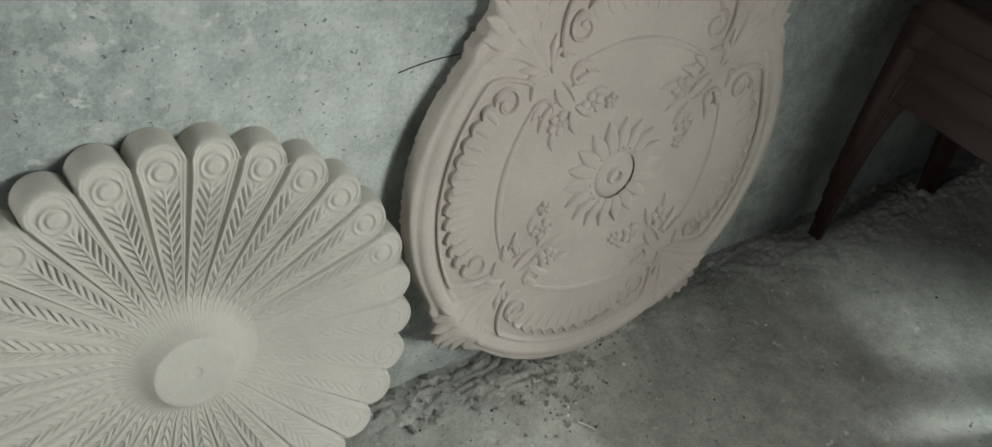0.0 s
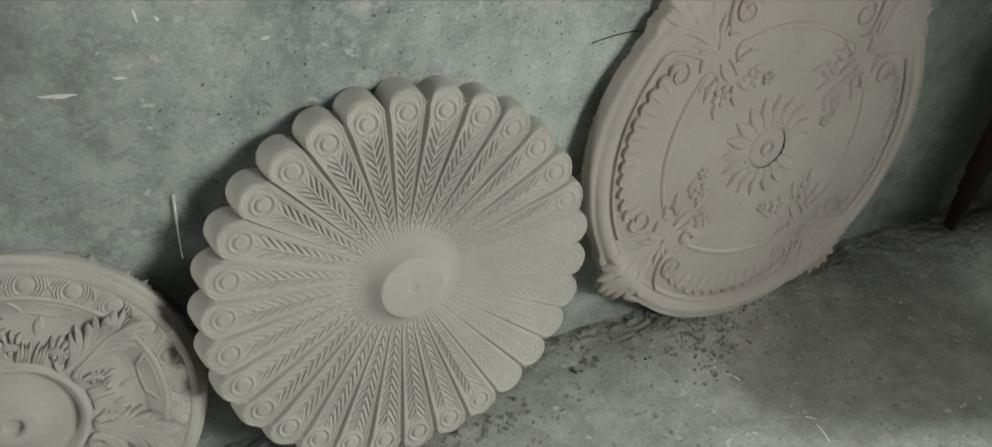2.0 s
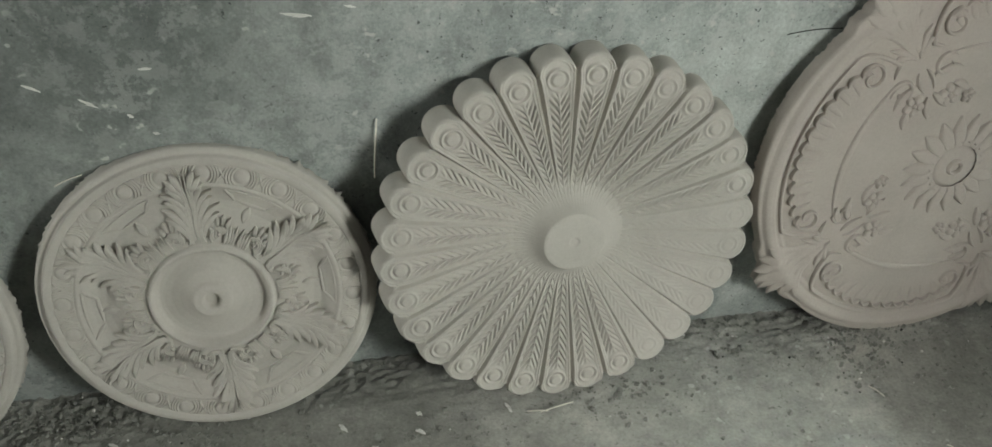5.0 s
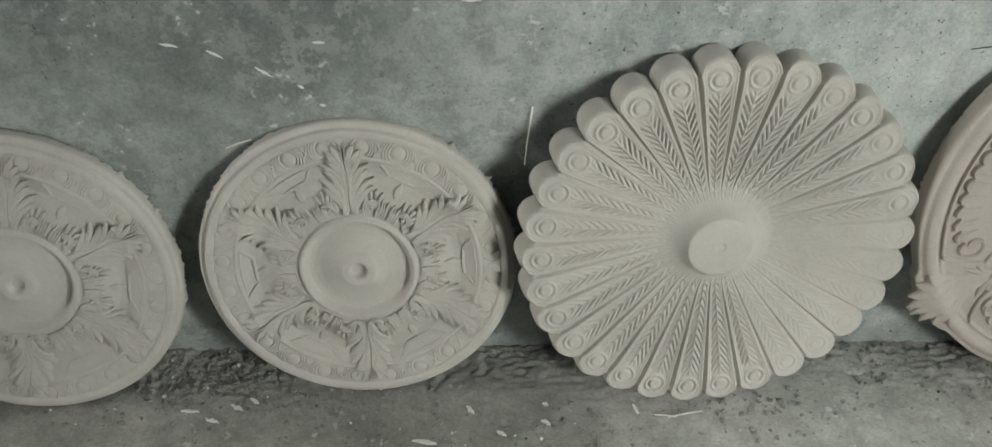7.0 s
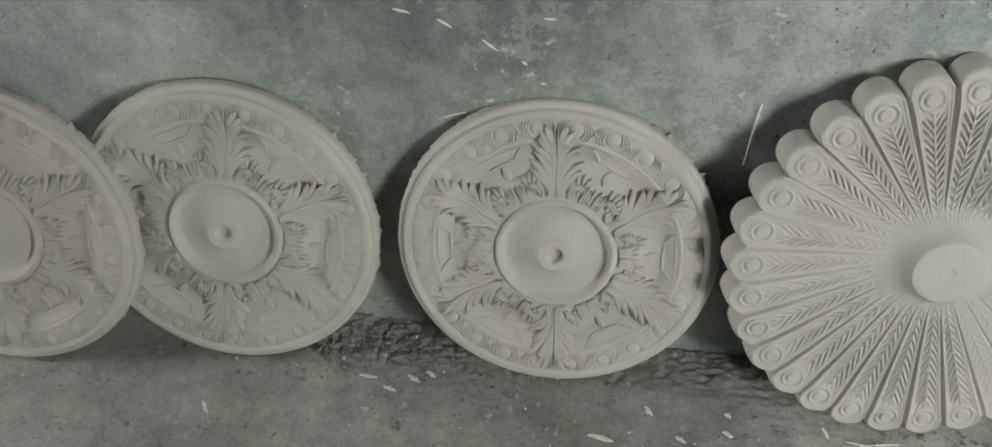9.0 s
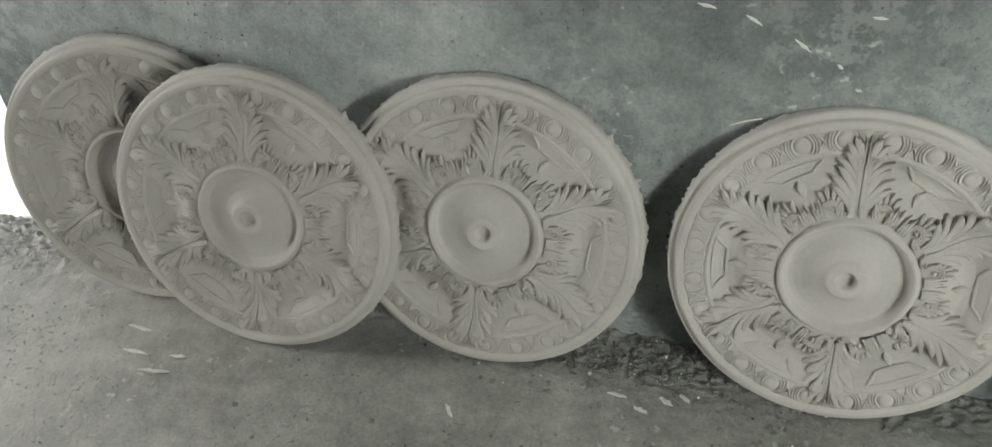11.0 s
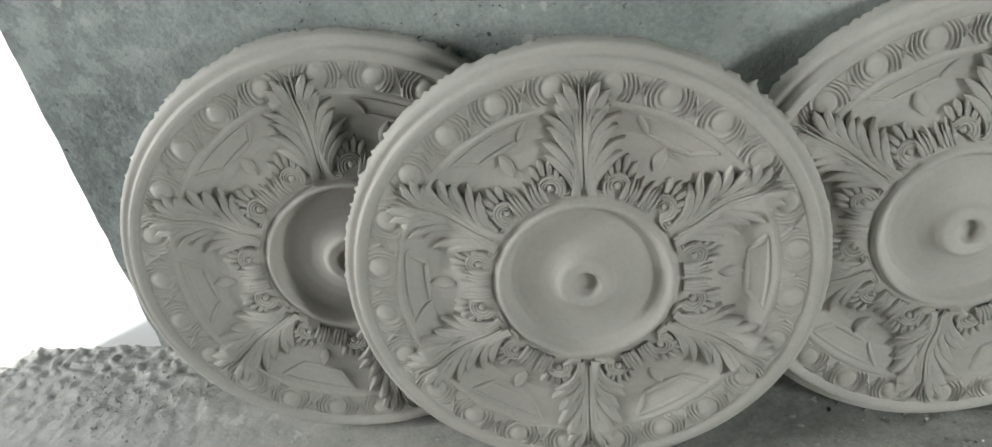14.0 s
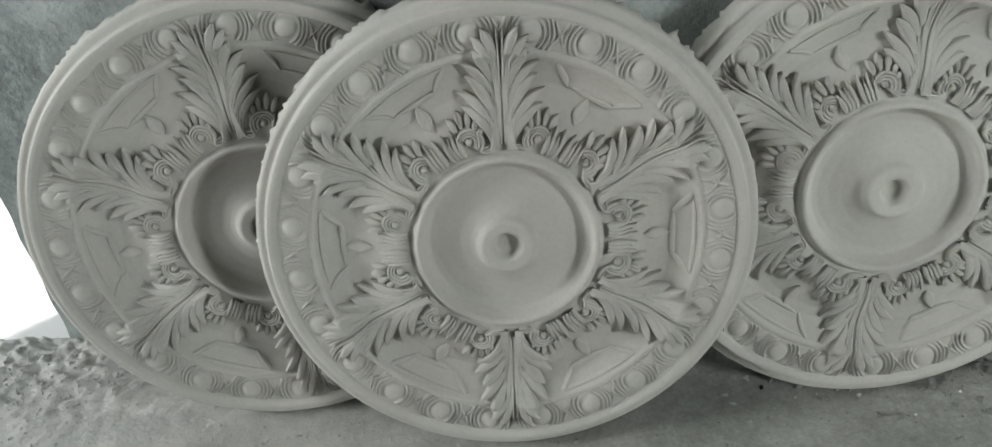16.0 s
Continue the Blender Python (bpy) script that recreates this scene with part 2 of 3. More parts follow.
def lathe_body(name, base, radius, mat, parent, nr=90, nt=288, rim=None, ragged=0.003, seed=1, wobble=0.0008):
    """Turned face of height base(r) out to radius(theta), side wall with a torn cast edge, flat back."""
    rng = np.random.default_rng(seed)
    th = np.linspace(0, 2 * math.pi, nt, endpoint=False)
    rad = radius(th)
    s = np.linspace(0.002, 1, nr)
    rr = s[:, None] * rad[None, :]
    x, y = rr * np.cos(th), rr * np.sin(th)
    z = base(rr) + wobble * s[:, None] ** 2 * (np.sin(3 * th + 1)[None, :] + 0.6 * np.sin(7 * th + 11 * s[:, None]))
    V = [np.stack([x, y, z], -1).reshape(-1, 3)]
    edge = base(rad)
    slow = np.convolve(np.pad(rng.normal(0, 1, nt), 4, mode="wrap"), np.ones(9) / 9, "valid")
    rag = ragged * (1.2 * slow + 0.5 * rng.normal(0, 1, nt) + 0.5 * (rng.random(nt) > 0.86) * rng.exponential(1.0, nt))
    for k, (dr, fz) in enumerate(rim or [(0.002, 0.75), (0.0, 0.35), (0.004, 0.1), (-0.002, 0.0)]):
        q = rad + dr + (rag if k >= 2 else rag * 0.15)
        V.append(np.stack([q * np.cos(th), q * np.sin(th), edge * fz + (np.abs(rag) * 0.5 if k == 2 else 0)], -1))
    rows = nr + len(V) - 1
    V.append(np.stack([rad * 0.02 * np.cos(th), rad * 0.02 * np.sin(th), 0 * th], -1))
    V = np.concatenate(V)
    return mesh_object(name, V, grid_faces(rows + 1, nt, True), mat, parent)


def spun(a):
    return Matrix.Rotation(a, 4, "Z")


# ---- the setting ----
def prism(name, outline, z0, z1, mat, **tags):
    bm = bmesh.new()
    lo = [bm.verts.new((x, y, z0)) for x, y in outline]
    hi = [bm.verts.new((x, y, z1)) for x, y in outline]
    n = len(outline)
    bm.faces.new(lo[::-1])
    bm.faces.new(hi)
    for i in range(n):
        bm.faces.new((lo[i], lo[(i + 1) % n], hi[(i + 1) % n], hi[i]))
    bmesh.ops.recalc_face_normals(bm, faces=bm.faces)
    return tagged(part(name, bm, mat), kind="structure", **tags)


def uneven_sheet(name, x0, x1, y0, y1, nx, ny, mat, height, up, **tags):
    xs, ys = np.linspace(x0, x1, nx), np.linspace(y0, y1, ny)
    V = []
    for a in xs:
        for c in ys:
            V.append(up(a, c, height(a, c)))
    return tagged(mesh_object(name, V, grid_faces(nx, ny), mat), kind="structure", **tags)


def lumps(a, c, amp):
    return amp * (noise.noise((a * 3.1, c * 3.1, 1.7)) + 0.5 * noise.noise((a * 9, c * 9, 4.2)) + 0.3 * noise.noise((a * 27, c * 27, 8.0)))


def floor_height(x, y):
    near = max(0.0, 1 - abs(y + 0.02) / (0.20 + 0.08 * noise.noise((x * 2.3, 0.5, 9.0))))
    crust = 0.6 * noise.noise((x * 16, y * 16, 3.0)) + 0.9 * noise.noise((x * 41, y * 41, 5.0)) + 0.8 * noise.noise((x * 85, y * 85, 7.0))
    gritty = max(0.0, min(1.0, (-2.25 - x) / 0.5))
    return lumps(x, y, 0.0022) + near * (0.006 + 0.0088 * crust) + gritty * 0.0017 * (0.3 * crust + noise.noise((x * 62, y * 62, 2.0)) + 0.6 * noise.noise((x * 120, y * 120, 6.0))) - 0.003


def threshold(y):
    return -3.02 + 1.24 * y


def floor_point(a, q):
    y = -3.2 * q ** 2.4
    x = threshold(y) + (3.6 - threshold(y)) * a ** 1.15
    return (x, y, floor_height(x, y))


uneven_sheet("floor", 0, 1, 1, 0, 1000, 300, FLOOR, lambda a, q: 0, lambda a, q, h: floor_point(a, q), label="worn grey cement floor with dust and crumbs, painted lighter towards the yard's glare", category="floor")
prism("ground", [(-60, -60), (3.6, -60), (3.6, 60), (-60, 60)], -0.3, -0.03, YARD, label="pale dusty yard in glaring sunlight", category="ground")
WALL_END = -2.762


def wall_up(a, c, h):
    return (a + (0.028 * (c - 0.3) + 0.004 * noise.noise((1.0, c * 16, 2.0)) if a <= WALL_END + 1e-6 else 0), h, c)


uneven_sheet("wall_north", WALL_END, 3.6, -0.02, 3.0, 420, 200, WALL, lambda a, c: lumps(a, c, 0.003), wall_up,
             label="grey-green cement-rendered wall, pitted and stained", category="wall")
prism("wall_north_core", [(WALL_END + 0.04, 0.008), (3.6, 0.008), (3.6, 0.2), (WALL_END + 0.01, 0.2)], -0.02, 3.0, ROOM, label="cement wall body behind the render", category="wall")
# unseen east wall, added to keep stray sky light out
for tag, y0, y1, z0, z1 in (("lower", -3.4, 0.2, -0.02, 1.6), ("upper", -3.4, 0.2, 2.45, 3.0), ("pier_south", -3.4, -1.8, 1.6, 2.45), ("pier_north", -0.9, 0.2, 1.6, 2.45)):
    prism("wall_east_" + tag, [(3.6, y0), (3.8, y0), (3.8, y1), (3.6, y1)], z0, z1, ROOM, label="unseen side wall added to close the room round an assumed window", category="wall")
# never in view: added to keep front daylight off the right end
prism("wall_west", [(-2.9, -3.4), (-2.7, -3.4), (-2.7, -1.35), (-2.9, -1.35)], -0.02, 3.0, ROOM, label="unseen wall added to block part of the open front's light", category="wall")
# unseen rear wall, added to close the room round the lamp's opening
prism("wall_south_left", [(-2.7, -2.8), (1.4, -2.8), (1.4, -2.6), (-2.7, -2.6)], -0.02, 3.0, ROOM, label="plain grey cement rear wall", category="wall")
prism("wall_south_right", [(2.1, -2.8), (3.6, -2.8), (3.6, -2.6), (2.1, -2.6)], -0.02, 3.0, ROOM, label="plain grey cement rear wall", category="wall")
prism("wall_south_head", [(1.4, -2.8), (2.1, -2.8), (2.1, -2.6), (1.4, -2.6)], 2.2, 3.0, ROOM, label="unseen wall added above the assumed rear window", category="wall")
prism("wall_south_breast", [(1.4, -2.8), (2.1, -2.8), (2.1, -2.6), (1.4, -2.6)], -0.02, 0.9, ROOM, label="unseen wall added below the assumed rear window", category="wall")
# unseen slab; its slanted overhang is shaped to stop the sun at the floor
prism("ceiling", [(3.8, -3.4), (3.8, 0.2), (-4.85, 0.2), (-9.3, -3.4)], 3.0, 3.2, ROOM, label="unseen ceiling slab, its overhang added to set the yard's sun edge", category="ceiling")
# added sheet, white by its own glow
prism("backdrop", [(-30.2, -40), (-30, -40), (-30, 40), (-30.2, 40)], -0.01, 25, GLOW, label="glowing white sheet that stands in for overexposed daylight", category="backdrop")


# ---- small ceiling roses ----
R = 0.3295
ROSE_ROWS = [(0, 0.031), (0.043, 0.032), (0.056, 0.0452), (0.066, 0.0464), (0.100, 0.0468), (0.112, 0.0450), (0.126, 0.0372), (0.148, 0.0325), (0.19, 0.0262), (0.24, 0.0222), (0.285, 0.0212), (0.312, 0.0226),
             (0.322, 0.0262), (0.330, 0.0300), (0.337, 0.0325), (0.343, 0.0400), (0.352, 0.0425), (0.364, 0.0425), (0.373, 0.0375), (0.381, 0.0335), (0.43, 0.0330), (0.50, 0.0300), (0.56, 0.0232), (0.615, 0.0186),
             (0.66, 0.0190), (0.70, 0.0235), (0.755, 0.0335), (0.766, 0.0372), (0.777, 0.0378), (0.784, 0.0360), (0.80, 0.0355), (0.905, 0.0355), (0.911, 0.0385),
             (0.935, 0.0405), (0.955, 0.0400), (0.9585, 0.0310), (0.963, 0.0285), (0.988, 0.0280), (1.0, 0.0255)]
rose_base = smooth_profile([(a * R, b) for a, b in ROSE_ROWS], 800, 2)


def polar(rho, deg):
    a = radians(deg)
    return (R * rho * math.cos(a), R * rho * math.sin(a))


def acanthus(parent):
    """One fan of fronds; it points along +x, from the centre ring to the bead band."""
    st = Strokes()
    # each side carries three leaves of pointed, creased blades, fed by long strands from the foot
    leaves = [((0.500, 0.056), ((0.566, 0.152), (0.624, 0.164), (0.664, 0.126))),
              ((0.615, 0.050), ((0.680, 0.134), (0.738, 0.144), (0.772, 0.104))),
              ((0.725, 0.042), ((0.786, 0.102), (0.838, 0.106), (0.866, 0.070)))]
    for s in (-1, 1):
        for k, (root, tips) in enumerate(leaves):
            for q, (v1, u1) in enumerate(tips):
                foot = np.array((root[0] - 0.085 + 0.012 * q, 0.036 - 0.010 * q))
                mid = np.array((root[0] + 0.030 + 0.030 * q, 0.040 + 0.016 * (1 - q)))
                st.add(R * bezier(foot, mid, (v1, u1), 15) * np.array((1, s)), R * 0.047, 0.0100 - 0.0006 * q, rose_base, 0.30, 0.62, groove=0.30, lift=0.0050, skirt=1.0, point=0.9)
            for q in range(3):
                end = (root[0] + 0.035 + 0.028 * q, root[1] + 0.030 - 0.013 * q)
                st.add(R * bezier((0.400, 0.052 - 0.012 * k - 0.004 * q), (0.400 + (end[0] - 0.400) * 0.34, 0.014 - 0.003 * k), end, 15) * np.array((1, s)), R * 0.0165, 0.0072 - 0.0004 * k, rose_base, 0.80, 0.40, lift=0.0046, skirt=0.9, point=1.0)
        # the sheaf in the middle, ragged at its head
        for v1, u1 in ((0.872, 0.012), (0.858, 0.034), (0.874, 0.052)):
            st.add(R * bezier((0.424, 0.008), (0.600, 0.004 + 0.16 * u1), (v1, u1), 15) * np.array((1, s)), R * 0.021, 0.0080, rose_base, 0.55, 0.55, lift=0.0036, skirt=0.9, point=0.9)
    return st.make("acanthus_leaf", PLASTER, parent)


def scrollwork(parent):
    """The curled leaves between two fans, lying round +x."""
    st = Strokes()
    for s in (-1, 1):
        # a volute of nested strands that winds out of the foot of the fan
        c = np.array((0.452, 13.2))
        cx, cy = polar(c[0], s * c[1])
        for k, rad in enumerate((0.056, 0.042, 0.028)):
            ph = np.linspace(0, 1, 22)
            ang = radians(s * c[1]) + s * (2.5 - 4.9 * ph)
            rr = R * rad * (1 - 0.28 * ph)
            curl = np.stack([cx + rr * np.cos(ang), cy + rr * np.sin(ang)], 1)
            tail = bezier(polar(0.398 + 0.012 * k, s * (25.5 - 1.2 * k)), polar(0.392 + 0.010 * k, s * (19.5 - 0.6 * k)), tuple(curl[0]), 8)
            st.add(np.concatenate([tail[:-1], curl]), R * 0.0175, 0.0072 - 0.0006 * k, rose_base, 0.7, 0.4, skirt=0.6)
        st.bump(cx, cy, R * 0.016, 0.0072, rose_base, 9)
        # leaflets thrown off the back of the curl, towards the fan and over its crown
        for a0, r0, a1, r1 in ((18.2, 0.452, 21.4, 0.500), (17.4, 0.480, 20.0, 0.534), (15.0, 0.500, 17.0, 0.560), (12.2, 0.508, 12.2, 0.574), (9.4, 0.500, 7.6, 0.560)):
            st.add(bezier(polar(r0, s * a0), polar((r0 + r1) / 2 + 0.014, s * (a0 * 0.75 + a1 * 0.25)), polar(r1, s * a1), 9), R * 0.030, 0.0078, rose_base, 0.5, 0.45, groove=0.28, lift=0.003, skirt=0.9, point=1.1)
        # the comb of small leaves that rises from the ring
        for k in range(4):
            a0 = 8.2 - 2.1 * k
            st.add(bezier(polar(0.400, s * (a0 + 0.8)), polar(0.440, s * (a0 - 0.6)), polar(0.498 + 0.020 * (k % 2), s * (a0 + 0.5)), 9), R * 0.024, 0.0074, rose_base, 0.6, 0.45, groove=0.2, lift=0.002, skirt=0.8, point=1.0)
    # the small pointed leaf in the middle, creased along its spine
    st.add(np.array([polar(q, 0) for q in np.linspace(0.545, 0.655, 9)]), R * 0.058, 0.0062, rose_base, 0.15, 0.45, groove=0.35, lift=0.002, skirt=0.9, point=1.2)
    return st.make("scroll_leaves", PLASTER, parent)


def sunk_panel(parent):
    """Raised border of a tapering panel on the cove, round +x, with sharp outer corners."""
    st = Strokes()
    arc = lambda rho, half, bow: np.array([polar(rho - bow * q * q, q * half) for q in np.linspace(-1, 1, 15)])
    st.add(arc(0.742, 13.4, -0.006), R * 0.017, 0.0024, rose_base, 0.9, 0.5, skirt=0.6)
    st.add(arc(0.662, 7.8, -0.008), R * 0.026, 0.0034, rose_base, 0.9, 0.5, skirt=0.6)
    for s in (-1, 1):
        st.add(bezier(polar(0.746, s * 13.6), polar(0.700, s * 9.6), polar(0.662, s * 7.8), 8), R * 0.026, 0.0034, rose_base, 0.7, 0.5, skirt=0.6)
    return st.make("panel_moulding", PLASTER, parent)


def bead(parent):
    """One bead of the band with nested crescents on both flanks and half a star beyond them."""
    na, nb = 34, 73
    rho = np.linspace(0.787, 0.908, na)[:, None]
    th = np.linspace(-math.pi / 24, math.pi / 24, nb)[None, :]
    u, w = rho - 0.852, np.abs(rho * th)
    d = np.hypot(u, w)
    z = 0.0062 * np.sqrt(np.clip(1 - (d / 0.042) ** 2, 0, 1))
    dd = np.hypot(u / 1.12, w)
    flank = np.clip((w / (dd + 1e-6) - 0.42) / 0.25, 0, 1)
    for rad in (0.057, 0.0725, 0.088):
        z = z + 0.0042 * flank * np.exp(-((dd - rad) / 0.0040) ** 2)
    ray = np.minimum(np.abs(np.abs(u) - 1.6 * (rho * math.pi / 24 - w)), np.abs(u) * 1.6 + 0.3 * (rho * math.pi / 24 - w))
    z = z + 0.0046 * np.clip((w - 0.088) / 0.008, 0, 1) * np.exp(-(ray / 0.0058) ** 2)
    fade = np.clip((0.0600 - np.abs(rho - 0.8475)) / 0.006, 0, 1)
    r = R * rho + 0 * th
    z = rose_base(r) + z * fade + 0.0007 * fade - 0.0009 * (1 - fade)
    V = np.stack([r * np.cos(th), r * np.sin(th), z], -1).reshape(-1, 3)
    return mesh_object("bead", V, grid_faces(na, nb), PLASTER, parent)


def rose():
    root = new("ceiling_rose")
    lathe_body("disc", rose_base, lambda th: R + 0 * th, PLASTER, root, 190, 420, ragged=0.0034)
    leaf, scroll, panel = acanthus(root), scrollwork(root), sunk_panel(root)
    pearl = bead(root)
    for ob, n, start in ((leaf, 6, 0), (scroll, 6, 30), (panel, 6, 30), (pearl, 24, 7.5)):
        ob.matrix_basis = spun(radians(start))
        for k in range(1, n):
            sharing(ob.name, ob, spun(radians(start + 360 / n * k)), root)
    return root


ROSES = [(-0.7385, -0.0546, 0.3325, 11.22, 1.18, 92), (-1.447, -0.0757, 0.3190, 12.27, 3.62, 82), (-1.957, -0.1544, 0.3190, 13.25, 4.44, 87), (-2.3019, -0.0905, 0.3220, 11.65, 10.1, 95)]
ROSE_LABELS = ["round plaster ceiling rose with acanthus leaves leaning on the wall", "round plaster ceiling rose half covered by the one beside it",
               "round plaster ceiling rose propped in front of two others", "round plaster ceiling rose at the wall's end, partly hidden"]
first = rose()
for k, (x, y, z, lean, yaw, spin) in enumerate(ROSES):
    m = pose(x, y, z, 90 - lean, 0, yaw) @ spun(radians(spin))
    ob = first if k == 0 else copy_thing(first, m)
    ob.matrix_basis = m
    tagged(ob, ROSE_LABELS[k], "ceiling rose", "plaster ceiling roses along the wall")


# ---- peacock-feather medallion ----
FEATHERS, RC, RL, HUB = 30, 0.3720, 0.0403, 0.066
STEP = 2 * math.pi / FEATHERS


def fan_height(r):
    return 0.014 + 0.040 * np.clip((r - 0.12) / 0.235, 0, 1) ** 0.9 + 0.042 * np.exp(-np.clip(r - HUB, 0, 1) / 0.022)


def feather(parent, crisp):
    """One feather along +x: lobed tip, raised border, eye, shaft and barbs."""
    na, nb = 190, 49
    edge = np.linspace(-1, 1, nb)
    phi = edge * STEP / 2
    tip = RC * np.cos(phi) + np.sqrt(np.maximum(RL ** 2 - (RC * np.sin(phi)) ** 2, 1e-8))
    s = np.linspace(0, 1, na)[:, None]
    inset = 0.0115
    r = HUB + s * (tip[None, :] - inset - HUB)
    x, y = r * np.cos(phi), r * np.sin(phi)
    z = fan_height(r)
    half = r * STEP / 2
    # distance to the feather's outline: the straight flanks and the round tip
    tip_gap = RL - np.hypot(x - RC, y)
    flank = half - np.abs(y)
    gap = np.where(x > RC, tip_gap, np.minimum(flank, np.maximum(tip_gap, flank)))
    w = np.clip(half / 0.036, 0.12, 1)
    k = crisp * np.clip((r - 0.085) / 0.06, 0.10, 1)
    ridge = np.exp(-((gap - 0.0068 * w) / (0.0020 * w + 0.0003)) ** 2)
    ridge2 = np.exp(-((gap - 0.0122 * w) / (0.0012 * w + 0.0003)) ** 2)
    z = z + k * w * (0.0060 * ridge + 0.0032 * ridge2)
    z = z - np.clip((r - 0.085) / 0.06, 0.10, 1) * w * 0.0080 * np.exp(-(gap / (0.0034 * w + 0.0004)) ** 2)
    # the eye at the tip
    d = np.hypot(x - 0.362, y)
    z = z + k * (0.0052 / (1 + np.exp((d - 0.0125) / 0.0006)) + 0.0054 * np.exp(-((d - 0.0205) / 0.0022) ** 2))
    # shaft and slanting barbs
    along = np.clip((0.338 - r) / 0.02, 0, 1)
    z = z + k * along * 0.0034 * np.exp(-(y / (0.0020 * w + 0.0004)) ** 2)
    turn = ((r - np.abs(y) * 1.75) / 0.0175 + 0.5) % 1 - 0.5
    barb = 0.5 * np.cos(2 * math.pi * turn) - 1.3 * np.exp(-((turn - 0.42) / 0.13) ** 2)
    inside = np.clip((gap - 0.0130 * w) / 0.002, 0, 1) * np.clip((np.abs(y) - 0.0016 * w) / 0.0016, 0, 1) * along
    z = z + k * inside * np.clip(w * 1.3, 0, 1) * 0.0040 * barb
    V = [np.stack([x, y, z], -1).reshape(-1, 3)]
    rows = na
    for back, zz in ((0.0085, 0.95), (0.0065, 0.88), (0.0040, 0.70), (0.0015, 0.35), (0, 0.0)):
        q = tip - back
        V.append(np.stack([q * np.cos(phi), q * np.sin(phi), 0.0560 * zz * np.ones(nb)], -1))
        rows += 1
    V = np.concatenate(V)
    return mesh_object("feather", V, grid_faces(rows, nb), PLASTER, parent)


def peacock():
    root = new("feather_medallion")
    lathe_body("backing", lambda r: 0.012 + 0 * r, lambda th: 0.378 + 0 * th, PLASTER, root, 4, 90, ragged=0.002)
    sharp, worn = feather(root, 1.0), feather(root, 0.25)
    for k in range(FEATHERS):
        deg = 360 / FEATHERS * k + 0.3
        src = worn if 290 < deg or deg < 4 else sharp
        m = spun(radians(deg))
        if k == 0:
            worn.matrix_basis = m
        elif k == 5:
            sharp.matrix_basis = m
        else:
            sharing("feather", src, m, root)
    face = lerp_profile([(0, 0.0545), (0.008, 0.0545), (0.012, 0.0575), (HUB - 0.006, 0.0575), (HUB, 0.0565)])

    def boss_height(r):
        return np.where(r < HUB, face(r), fan_height(r) + 0.0012 * np.clip((HUB + 0.03 - r) / 0.03, 0, 1) - 0.0005)

    lathe_body("boss", boss_height, lambda th: HUB + 0.03 + 0 * th, PLASTER, root, 60, 96, ragged=0.0002)
    return tagged(root, "round plaster medallion of thirty peacock feathers round a plain boss", "ceiling medallion")


peacock().matrix_basis = pose(-0.0033, -0.0682, 0.4115, 90 - 9.35, 0, 4.65)


# ---- large rocaille medallion ----
RO, LEAF = 0.449, 33.6


def ov_radius(th):
    """Four shallow arcs with a leafy projection at each of the four corners."""
    a = (np.degrees(th) - LEAF + 45) % 90 - 45
    out = RO - 0.010 * np.cos(np.radians(a * 4)) * 0.6
    leafy = 0.046 * np.exp(-(a / 4.6) ** 2) + 0.018 * np.exp(-((np.abs(a) - 9) / 3.0) ** 2)
    return out + leafy * (1 - 0.35 * np.abs(np.sin(np.radians(a * 32))))


OV_ROWS = [(0, 0.036), (0.27, 0.036), (0.36, 0.033), (0.395, 0.033), (0.402, 0.039), (0.408, 0.0365), (0.413, 0.044), (0.426, 0.048), (0.436, 0.045), (0.440, 0.0365), (0.446, 0.039), (0.454, 0.036), (0.52, 0.028)]
ov_base = smooth_profile(OV_ROWS, 700, 2)


def pol(r, deg):
    a = radians(deg)
    return (r * math.cos(a), r * math.sin(a))


def shell_panel(parent):
    """A scalloped shell border between two corners, round +x."""
    st = Strokes()
    n = 13
    for k in range(n):
        q = -1 + 2 * k / (n - 1)
        a = q * 29
        r = 0.374 - 0.020 * abs(q) ** 3
        st.add(np.array([pol(r + 0.011 * math.cos(p * math.pi / 2), a + p * 29 / n * 1.08) for p in np.linspace(-1, 1, 7)]), 0.008, 0.0088, ov_base, 0.6, 0.5)
        st.add(bezier(pol(r - 0.002, a), pol(r - 0.03, a * 0.97), pol(r - 0.052 + 0.02 * abs(q), a * 0.9), 8), 0.015, 0.0018, ov_base, 0.9, 0.2)
    for s in (-1, 1):
        t = np.linspace(0, 1, 22)
        cx, cy = pol(0.335, s * 29)
        ang = radians(s * 29) + s * (0.2 + t * 2 * math.pi * 1.1)
        rad = 0.030 - 0.022 * t
        st.add(np.stack([cx + rad * np.cos(ang), cy + rad * np.sin(ang)], 1), 0.008, 0.006, ov_base, 0.7, 0.3)
    return st.make("shell_border", PLASTER_PINK, parent)


